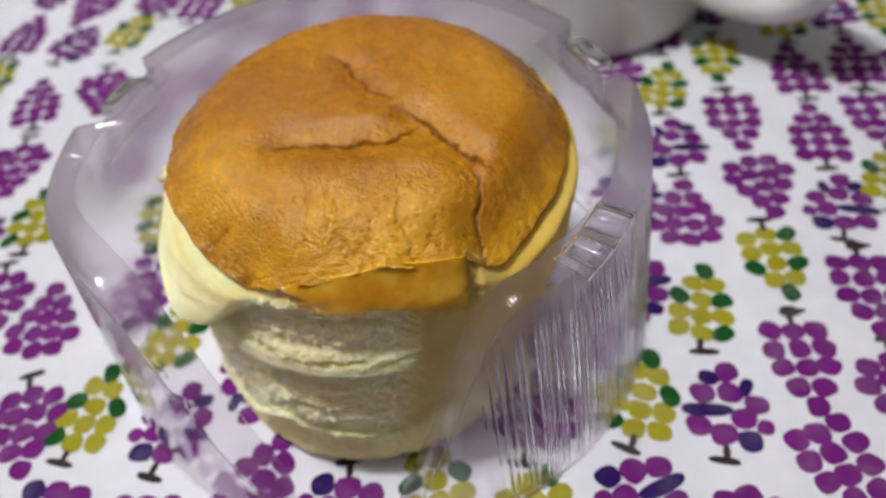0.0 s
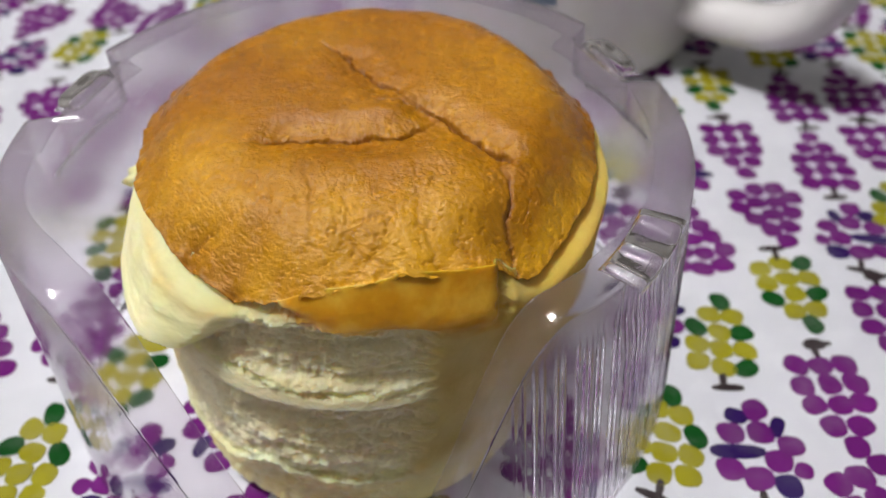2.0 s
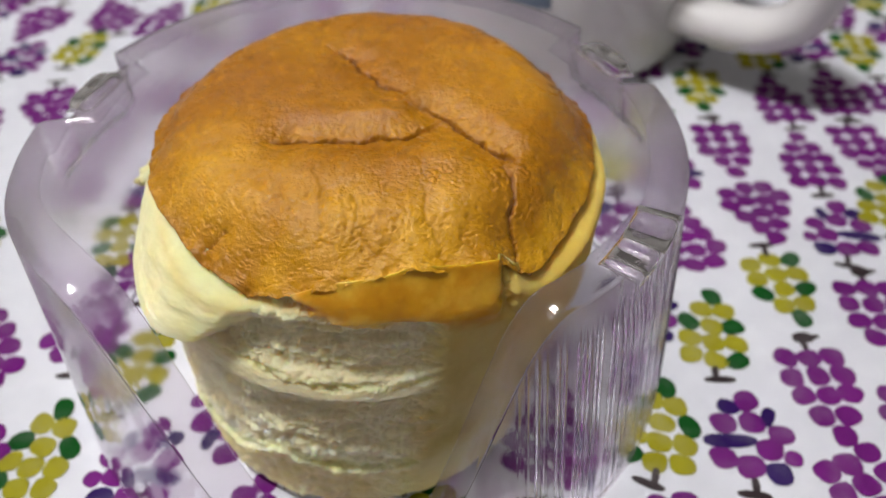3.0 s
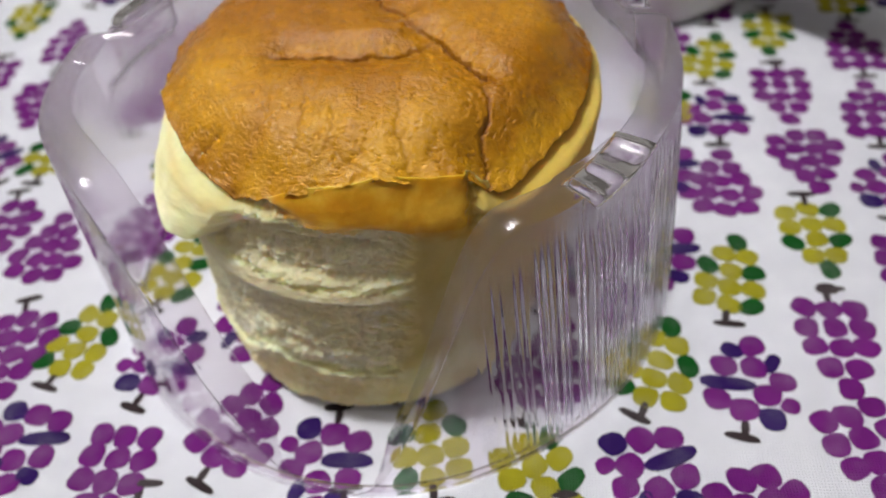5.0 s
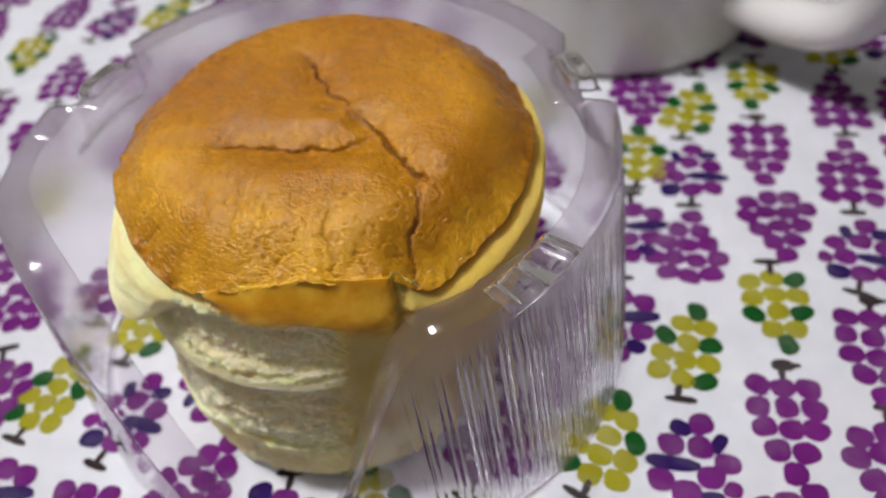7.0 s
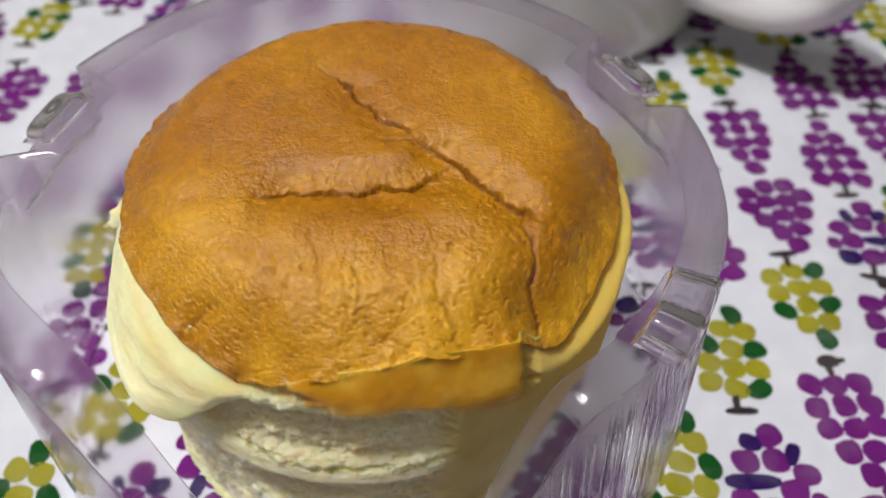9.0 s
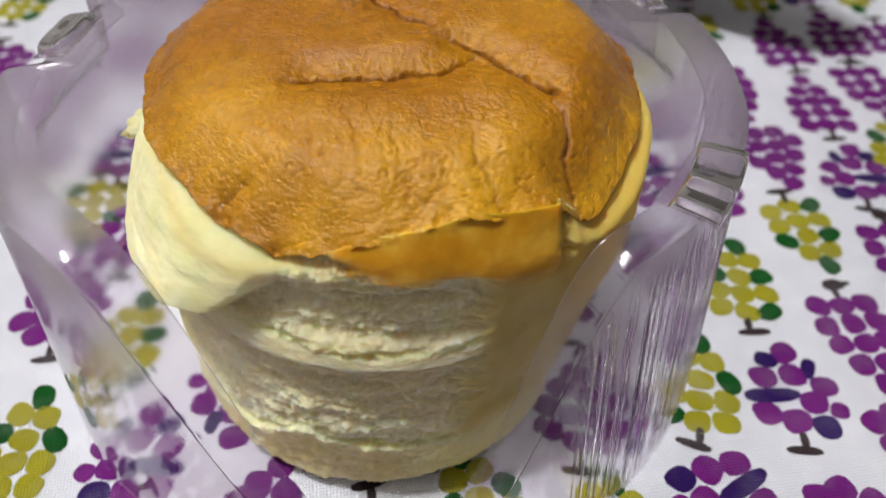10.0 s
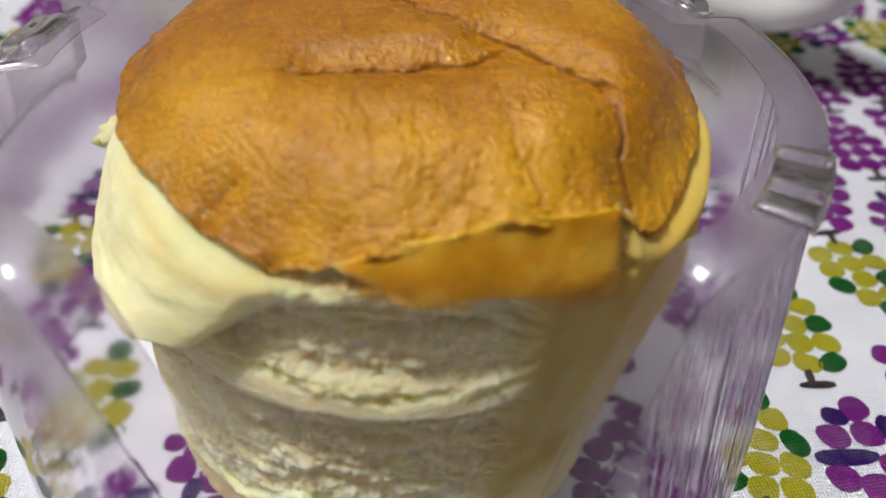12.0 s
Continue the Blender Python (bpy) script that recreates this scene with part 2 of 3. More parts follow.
def tablecloth():
    cloth = thing("tablecloth", (0, 0, 0), "white cotton tablecloth printed with purple and yellow-green grapes", "tablecloth")
    xs = np.concatenate([np.linspace(-0.61, -0.24, 20), np.linspace(-0.235, 0.235, 150), np.linspace(0.24, 0.61, 20)])
    ys = np.concatenate([np.linspace(-0.21, 0.02, 14), np.linspace(0.025, 0.40, 120), np.linspace(0.405, 0.71, 16)])
    verts = [(x, y, swell(x, y)) for y in ys for x in xs]
    rows, cols = len(ys), len(xs)
    faces = grid_faces(rows, cols, False)
    # the hem hangs over the table's edges
    rim = [j for j in range(cols)] + [i * cols + cols - 1 for i in range(1, rows)] + [(rows - 1) * cols + j for j in range(cols - 2, -1, -1)] + [i * cols for i in range(rows - 2, 0, -1)]
    first = len(verts)
    for k in rim:
        x, y, z = verts[k]
        verts.append((x * 1.01, 0.25 + (y - 0.25) * 1.01, z - 0.14))
    for a in range(len(rim)):
        b = (a + 1) % len(rim)
        faces.append((rim[a], first + a, first + b, rim[b]))
    part("sheet", mesh_of("sheet", verts, faces), CLOTH, cloth)
    return cloth


CLOTH_THING = tablecloth()

# bunches in their own frame, in millimetres: stem towards +v, tip towards -v
TEAR = ((-5.2, 7.0), (0.0, 6.8), (5.2, 7.0), (-5.6, 2.2), (0.0, 2.1), (5.5, 2.3), (-4.9, -2.6), (0.4, -2.7), (5.4, -2.4), (-2.8, -7.3), (2.6, -7.2), (0.3, -11.8))
WIDE = ((-5.9, 5.0), (-0.7, 6.6), (4.3, 6.2), (-6.9, 0.4), (-2.0, 1.8), (3.1, 1.6), (7.6, 2.4), (-4.6, -3.8), (0.5, -2.9), (5.6, -2.7), (-2.2, -7.5), (2.9, -7.3), (0.2, -11.8))


def blob(bm, x, y, a, b, turn, slot, rng, corners=14, tip=0.0):
    """An irregular flat spot of ink that follows the cloth."""
    ring = []
    p1, p2 = rng.uniform(0, 6.28), rng.uniform(0, 6.28)
    for k in range(corners):
        w = 2 * math.pi * k / corners
        s = 1 + 0.05 * math.sin(2 * w + p1) + 0.04 * math.sin(3 * w + p2) + tip * max(0, math.cos(w)) ** 4
        cw, sw = math.cos(w), math.sin(w)
        s *= (abs(cw) ** 2.7 + abs(sw) ** 2.7) ** (-1 / 2.7)
        u, v = a * s * cw, b * s * sw
        px, py = x + u * math.cos(turn) - v * math.sin(turn), y + u * math.sin(turn) + v * math.cos(turn)
        ring.append(bm.verts.new((px, py, swell(px, py) + 0.00016)))
    f = bm.faces.new(ring)
    f.material_index = slot
    f.smooth = True


def bunch(x, y, heading, kind, seed):
    """A printed bunch of grapes; heading: degrees, from its middle to its stem."""
    rng = random.Random(seed)
    bm = bmesh.new()
    h = math.radians(heading - 90)

    def put(u, v, a, b, turn, slot, **more):
        s = 0.00114
        blob(bm, x + s * (u * math.cos(h) - v * math.sin(h)), y + s * (u * math.sin(h) + v * math.cos(h)), s * a, s * b, turn + h, slot, rng, **more)

    flip = rng.choice((-1, 1))
    if kind in "GH":
        for u, v in ((0.2, 7.4), (-5.6, 6.2), (-5.4, 1.8), (0.2, 2.8), (5.8, 2.6), (0.4, -1.7), (-1.6, -6.4), (4.0, -6.2)):
            put(flip * u * 0.84, v, 2.42, 2.22, rng.uniform(-0.4, 0.4), 2)
        for u, v, w in ((5.4, 7.0, 0.8), (-5.2, -2.8, 2.4), (5.6, -2.0, 0.4), (1.4, -10.4, 1.9)):
            put(flip * u * 0.88, v, 2.4, 2.0, w, 3, corners=12, tip=0.25)
    elif kind in "OQ":
        for u, v, size in ((1.0, -8.3, 1.0), (1.4, -3.3, 1.0), (-4.0, -2.7, 1.0), (6.6, -1.0, 0.95), (4.0, 2.4, 1.02), (8.0, 4.0, 0.7), (-4.9, 5.0, 1.0), (-0.1, 6.4, 1.06)):
            put(flip * u, v, 2.52 * size, 2.36 * size, rng.uniform(-0.5, 0.5), 0)
        put(flip * -2.6, -6.6, 2.3, 1.7, 0.3 * flip, 1)
        put(flip * 4.7, -4.9, 1.4, 2.3, 0.4 * flip, 1)
        put(flip * -3.3, 1.2, 5.0, 1.6, 0.05, 1)
        put(flip * 4.9, 7.4, 2.5, 2.3, 0.2, 1)
    else:
        for u, v in (TEAR if kind == "T" or rng.random() < 0.5 else WIDE):
            put(flip * (0.93 * u + rng.uniform(-0.2, 0.2)), v + rng.uniform(-0.2, 0.2), rng.uniform(2.35, 2.6), rng.uniform(2.2, 2.45), rng.uniform(-0.5, 0.5), 0)
    if kind not in "NHQ":
        put(rng.uniform(-0.5, 0.5), 10.3, 0.75, 1.9, 0, 4, corners=8)
        if kind == "T":
            put(0.3, 12.1, 2.2, 1.5, 0.1, 4, corners=12)
            put(flip * 2.5, 12.2, 1.5, 0.6, 0.1, 4, corners=8)
        else:
            put(rng.uniform(-0.6, 0.6), 12.2, 3.1, 0.85, rng.uniform(-0.15, 0.15), 4, corners=12)
    me = bpy.data.meshes.new("grape_print")
    bm.to_mesh(me)
    bm.free()
    ob = new("grape_print", me)
    for m in PRINTS:
        me.materials.append(m)
    ob.parent = CLOTH_THING


# columns of the print: x, y in millimetres, heading of the stem, kind
SEEDS = random.Random(5)


def print_column(*bunches):
    for x, y, heading, kind in bunches:
        bunch(x * 0.001, y * 0.001, heading, kind, SEEDS.randrange(10 ** 6))


print_column((-164, 230, 91, "P"), (-166, 268, 93, "G"), (-162, 295, -96, "P"), (-160, 326, 90, "O"))
print_column((-130, 130, 90, "G"), (-127, 161, 95, "P"), (-144, 190, -60, "O"), (-140, 219, 91, "P"), (-143, 250, -80, "P"), (-140, 288, -110, "O"), (-139, 315, 70, "P"))
print_column((-105, 121, 102, "P"), (-110, 150, -89, "N"), (-125, 192, -93, "G"), (-104, 213, -89, "P"), (-121, 257, 96, "P"), (-119, 293, -105, "G"), (-112, 314, -71, "P"))
print_column((-91, 94, 93, "Q"), (-88.6, 122, -108, "G"), (-86.5, 157, -91, "P"), (-84, 188, 90, "G"), (-101, 236, 90, "P"), (-96, 253, 95, "N"), (-93, 308, -105, "P"))
print_column((-69.5, 88.9, 87, "N"), (-65.8, 117, -106, "O"), (-71.9, 145, -100, "G"), (-74, 178, -95, "P"), (-78, 210, -95, "O"), (-80.5, 260, 90, "P"), (-76.5, 291, -98, "O"), (-75, 314, 89, "G"))
print_column((-44.7, 98.9, -113, "P"), (-47, 128, 88, "O"), (-50, 158, 88, "P"), (-52, 188, 88, "G"), (-53, 220, 88, "P"), (-55, 253, 88, "P"), (-56, 285, -98, "P"), (-52, 309, -94, "O"))
print_column((-23.4, 91, 89, "O"), (-24, 122, 89, "P"), (-25, 152, 89, "G"), (-27, 184, 89, "P"), (-28, 215, 89, "O"), (-29, 246, 89, "P"), (-31, 292, -113, "P"), (-32, 319, -100, "P"))
print_column((-2.5, 97, -81, "G"), (-2, 127, -90, "P"), (-3, 157, -90, "O"), (-4, 188, -90, "P"), (-5, 219, -90, "G"), (-6, 250, -90, "P"), (-7, 281, -90, "O"), (-7, 312, -101, "P"))
print_column((20.2, 88.8, 112, "H"), (21.2, 114.7, -110, "P"), (23, 145, -95, "O"), (25, 175, -95, "P"), (27, 206, -95, "P"), (30, 238, -95, "G"), (33, 270, -95, "P"))
print_column((43.5, 91.5, 112, "Q"), (46.6, 116.2, -115, "G"), (51, 150, 90, "O"), (55, 181, 90, "O"), (57.9, 211, -98, "G"), (59.7, 240.8, 90, "N"), (62, 272, 90, "P"))
print_column((62, 83, 105, "N"), (64.3, 113.1, -101, "O"), (65.6, 142.2, -101, "G"), (68.7, 172.4, -99, "N"), (72.8, 203.9, -100, "O"), (73.8, 232.3, -104, "G"), (78, 264, -95, "P"))
print_column((86, 97.5, 110, "N"), (86.0, 125, 87, "T"), (88.1, 156.3, 89, "G"), (92.6, 186.1, 92, "N"), (92.5, 214.5, 88, "T"), (94.9, 246, 86, "G"), (98, 276, 90, "O"))
print_column((106, 115, 85, "P"), (108.5, 145, 84, "T"), (112.8, 174, -108, "O"), (114.6, 202.1, -96, "P"), (117.8, 233.8, -92, "P"), (121, 265, -92, "G"))
print_column((127, 122, 85, "P"), (128, 152, 90, "O"), (129, 183.7, -106, "G"), (134.3, 209.5, 90, "P"), (137.7, 236, -94, "P"), (140, 268, -94, "O"))
print_column((150, 200, 90, "O"), (155, 232, 90, "P"), (156.8, 263.3, 83, "G"), (158.8, 290, -114, "P"))
# the print runs on, bunch by bunch, over the rest of the cloth
for i in range(-24, 25):
    for j in range(-6, 23):
        x, y = 21.6 * i + 3, 30.0 * j + (12 if i % 2 else 0)
        if abs(x) < 560 and -190 < y < 690 and not (-178 < x < 172 and 78 < y < 336):
            if abs(x) < 540 and -170 < y < 670:
                bunch(x * 0.001, y * 0.001, 90 if (i + j // 3) % 2 else -90, "PGTOP"[(i * 2 + j * 3) % 5], SEEDS.randrange(10 ** 6))

# ---------------------------------------------------------------- cheesecake
CAKE = Vector((-0.0122, 0.1472, 0.0))     # middle of the crust
FOOT = Vector((-0.0175, 0.1415, 0.0))     # middle of the foot: the cake leans a little
AX, AY = 0.0422, 0.0438
TOP = 0.0700


def near_polyline(x, y, pts):
    """Distance of arrays of places from a line of points, and how far along it (0 to 1)."""
    best, along = np.full(x.shape, 1.0), np.zeros(x.shape)
    n = len(pts) - 1
    for i in range(n):
        (ax, ay), (bx, by) = pts[i], pts[i + 1]
        dx, dy = bx - ax, by - ay
        t = np.clip(((x - ax) * dx + (y - ay) * dy) / (dx * dx + dy * dy), 0, 1)
        d = np.hypot(x - ax - t * dx, y - ay - t * dy)
        along = np.where(d < best, (i + t) / n, along)
        best = np.minimum(best, d)
    return best, along


def ang_bump(theta, mid, half):
    d = np.abs((theta - math.radians(mid) + math.pi) % (2 * math.pi) - math.pi)
    return 1 - smoothstep(0.35, 1.0, d / math.radians(half))


def round_the_cake(theta, table):
    """A value that runs smoothly round the cake, from a table of (degrees, value)."""
    deg = (np.degrees(theta) + 180) % 360 - 180
    at, value = [a for a, _ in table], [v for _, v in table]
    soft = np.zeros_like(deg)
    for shift in (-2.0, -1.0, 0.0, 1.0, 2.0):
        soft += np.interp(deg + shift, at, value, period=360) / 5
    return soft


LIP = ((-180, 61.5), (-150, 62.3), (-136, 61.0), (-128, 59.6), (-121, 57.4), (-113, 58.6), (-104, 60.6), (-95, 62.6), (-85, 63.0), (-74, 62.4),
       (-65, 62.4), (-60, 61.4), (-56, 58.2), (-51, 56.6), (-44, 56.2), (-30, 57.3), (-12, 58.6), (10, 58.6), (60, 58.0), (120, 58.5))
GIRTH = ((-180, 0.965), (-150, 0.962), (-136, 0.968), (-122, 0.972), (-100, 0.925), (-85, 0.915), (-72, 0.93), (-63, 0.95), (-57, 0.985), (-50, 1.0), (-30, 1.0), (0, 1.0), (60, 1.0), (130, 0.98))


def lip_teeth(theta):
    """The small teeth of the crust's edge."""
    return 0.0002 * np.sin(31 * theta) + 0.00024 * np.sin(53 * theta + 2) + 0.00018 * np.sin(97 * theta)


def lip_height(theta):
    """Height of the crust's edge round the cake."""
    return 0.001 * round_the_cake(theta, LIP) + 0.0003 * np.sin(9 * theta + 1) + 0.0003 * np.sin(17 * theta + 0.4)


CREASES = []


def crease(points, depth, width, shoulder):
    CREASES.append((points, depth, width, shoulder))


crease(((-0.0191, -0.012), (-0.0116, -0.0103), (-0.0027, -0.0114), (0.0072, -0.0115), (0.0132, -0.0071)), 0.0034, 0.0011, 0.0012)
crease(((-0.0077, 0.0193), (-0.0017, 0.0114), (0.0034, 0.0031), (0.0081, -0.0012)), 0.0018, 0.001, 0.0006)
crease(((0.0081, -0.0012), (0.0132, -0.0054), (0.018, -0.0119), (0.0221, -0.0168), (0.0269, -0.0205)), 0.003, 0.0012, 0.0008)
crease(((0.0012, -0.0012), (0.007, -0.0019), (0.0132, -0.0057)), 0.001, 0.0008, 0.0004)
crease(((0.0221, -0.0168), (0.0239, -0.0235), (0.0226, -0.0319), (0.0247, -0.0375), (0.0215, -0.0416), (0.0211, -0.0453)), 0.0018, 0.001, 0.0004)
crease(((-0.0285, -0.0297), (-0.0255, -0.0289), (-0.0225, -0.028)), 0.0013, 0.0006, 0.0003)
crease(((-0.0087, -0.0183), (-0.0076, -0.0245), (-0.0078, -0.0329), (-0.0049, -0.0385)), 0.0005, 0.0008, 0.0003)
crease(((0.0084, -0.0232), (0.0091, -0.0319), (0.0116, -0.0388), (0.0121, -0.0438)), 0.0006, 0.0009, 0.0004)
crease(((-0.0025, -0.0235), (-0.0018, -0.0348), (0.0063, -0.0388)), 0.0005, 0.0008, 0.0003)
crease(((0.0064, -0.042), (0.0141, -0.0425), (0.0209, -0.0411)), 0.0014, 0.0009, 0.0004)
crease(((0.0246, -0.0425), (0.0277, -0.039), (0.0314, -0.0354)), 0.0008, 0.0008, 0.0004)
crease(((0.0271, 0.0144), (0.0316, 0.0107)), 0.0006, 0.0007, 0.0003)
crease(((-0.0215, -0.0407), (-0.0193, -0.039), (-0.0202, -0.0363)), 0.0009, 0.0006, 0.0003)


def side_of(x, y, pts):
    """Which side of a line of points a place lies on: positive to the left of its run."""
    best, side = np.full(x.shape, 1.0), np.zeros(x.shape)
    for (ax, ay), (bx, by) in zip(pts, pts[1:]):
        dx, dy = bx - ax, by - ay
        t = np.clip(((x - ax) * dx + (y - ay) * dy) / (dx * dx + dy * dy), 0, 1)
        d = np.hypot(x - ax - t * dx, y - ay - t * dy)
        side = np.where(d < best, np.sign(dx * (y - ay) - dy * (x - ax)), side)
        best = np.minimum(best, d)
    return side


def crust_mesh():
    turns, rings = 720, 220
    rho = np.concatenate([np.linspace(0.0, 0.80, 140), np.linspace(0.803, 1.0, 80)])
    th = np.linspace(0, 2 * math.pi, turns, endpoint=False)
    R, T = np.meshgrid(rho, th, indexing="ij")
    R, T = R.ravel(), T.ravel()
    wob = 1 + 0.006 * np.sin(3 * T + 0.7) + 0.005 * np.sin(7 * T + 1.9) + 0.004 * np.sin(13 * T) + 0.003 * np.sin(29 * T + 2)
    wob = wob * (1 + (round_the_cake(T, GIRTH) - 1) * smoothstep(0.35, 1.0, R))
    x, y = AX * R * wob * np.cos(T), AY * R * wob * np.sin(T)
    drop = TOP - lip_height(T)
    z = TOP - 0.0032 * R ** 4 - (drop - 0.0032) * smoothstep(0.66, 1.04, R) ** 1.5 + lip_teeth(T) * smoothstep(0.94, 1.0, R)
    pts = np.stack([x, y, np.zeros_like(x)], 1)
    wide = field(pts, 55, 2.0, 3)
    small = field(pts, 210, 5.0, 4)
    grain = field(pts, 800, 41.0, 3)
    z = z + 0.0006 * wide + 0.00010 * small + 0.00004 * grain
    pale, dark, torn = np.zeros_like(x), np.zeros_like(x), np.zeros_like(x)
    wx, wy = x + 0.0011 * field(pts, 260, 9.0, 4), y + 0.0011 * field(pts, 260, 17.0, 4)
    for pts2, depth, width, shoulder in CREASES:
        d, s = near_polyline(wx, wy, pts2)
        fade = np.clip(np.minimum(s, 1 - s) * 4.5 + 0.08, 0, 1)
        w = width * (0.34 + 0.20 * np.clip(small, -1, 1))
        if depth >= 0.0028:
            # one bank of a deep crack is a torn slope, the other a smooth cushion
            far = side_of(x, y, pts2) > 0
            d0, _ = near_polyline(x, y, pts2)
            slope = 1 - smoothstep(0.0, 0.0062, d0)
            z = z - fade * 0.62 * depth * np.where(far, slope, np.exp(-(d0 / 0.0048) ** 2)) - fade * 0.42 * depth * np.exp(-(d / w) ** 2)
            z = z + fade * 0.00045 * np.where(far, 0, np.exp(-((d0 - 0.009) / 0.004) ** 2))
            torn = np.maximum(torn, fade * far * smoothstep(0.0003, 0.0009, d0) * (1 - smoothstep(0.0026, 0.0046, d0 + 0.0008 * small)))
        else:
            z = z - fade * 0.55 * depth * np.exp(-(d / w) ** 2) - fade * 0.45 * depth * np.exp(-(d / (width * 3.6)) ** 2)
            z = z + fade * 0.4 * shoulder * np.exp(-((d - 4.5 * width) / (2.6 * width)) ** 2)
        # shade painted along the crack's bottom, stronger the deeper it is
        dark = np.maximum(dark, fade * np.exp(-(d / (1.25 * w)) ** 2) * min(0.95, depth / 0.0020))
    # torn banks are ragged
    z = z + torn * (0.00016 * grain + 0.00014 * field(pts, 420, 61.0, 3))
    pale = np.maximum(pale, torn * np.clip(0.12 + 0.4 * grain, 0, 0.45))
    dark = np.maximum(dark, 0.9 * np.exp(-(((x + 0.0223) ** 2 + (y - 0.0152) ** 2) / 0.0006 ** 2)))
    # fine wrinkles on the near slope, which run towards the edge
    front = ang_bump(T, -88, 85) * smoothstep(0.30, 0.72, R)
    fan = np.stack([x * (1 - 0.25 * R), y * 0.40, np.zeros_like(x)], 1)
    knit = field(fan, 330, 31.0, 4)
    cell = field(pts, 190, 77.0, 4)
    z = z + front * (0.00013 * knit - 0.00013 * np.exp(-(knit / 0.07) ** 2) + 0.00022 * cell - 0.00062 * np.exp(-(cell / 0.022) ** 2) * (cell > -0.3))
    # their grooves are darkened in colour too, like shade
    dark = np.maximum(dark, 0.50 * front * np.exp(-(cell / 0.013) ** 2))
    # crumbled edge
    rough_edge = smoothstep(0.90, 0.98, R) * ang_bump(T, -112, 40)
    z = z + rough_edge * 0.0005 * field(pts, 500, 51.0, 3)
    right = ang_bump(T, -38, 34)
    pale = np.maximum(pale, 0.75 * smoothstep(0.86, 0.97, R + 0.05 * small) * right)
    pale = np.maximum(pale, 0.80 * ang_bump(T, -110, 78) * smoothstep(0.35, 0.80, R) * np.clip(0.60 + wide * 0.8, 0, 1))
    pale = np.maximum(pale, 0.85 * ang_bump(T, -82, 30) * smoothstep(0.93, 0.995, R + 0.03 * small))
    brown = np.clip(smoothstep(0.80, 1.0, R) * (1 - ang_bump(T, -75, 95)) * 0.20, 0, 1)
    dark = np.maximum(dark, np.maximum(brown, 0.35 * smoothstep(0.972, 1.0, R + 0.02 * small) * (1 - ang_bump(T, -82, 32))))
    # rolled edge
    verts = np.stack([x, y, z], 1)
    edge = verts[-turns:]
    under = edge * np.array([0.955, 0.955, 1.0]) - np.array([0, 0, 0.0010])
    verts = np.concatenate([verts, under])
    me = mesh_of("crust", verts, grid_faces(rings + 1, turns, True))
    att = me.color_attributes.new("pale", "FLOAT_COLOR", "POINT")
    cols = np.zeros((len(verts), 4))
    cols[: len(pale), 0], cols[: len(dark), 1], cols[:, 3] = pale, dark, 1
    cols[len(pale):, 0] = 0.15
    att.data.foreach_set("color", cols.ravel())
    return me


LEDGE = ((-180, 12.0), (-130, 13.0), (-119, 17.5), (-114, 20.0), (-111, 17.6), (-106, 17.4), (-95, 15.4), (-82, 15.2), (-60, 13.0), (0, 10.0))
LOBE = ((-180, 35.0), (-160, 37.0), (-148, 39.5), (-134, 43.4), (-127, 46.5), (-121, 49.5), (-115, 52.5), (-109, 54.6), (-103, 57.0), (-98, 70.0), (-90, 90.0), (90, 90.0), (140, 60.0), (160, 40.0))
BAND = ((-125, 66.0), (-116, 59.5), (-110, 57.6), (-102, 55.8), (-94, 54.3), (-84, 54.4), (-74, 52.0), (-62, 50.5), (-56, 50.0), (-40, 52.0), (-20, 54.0))


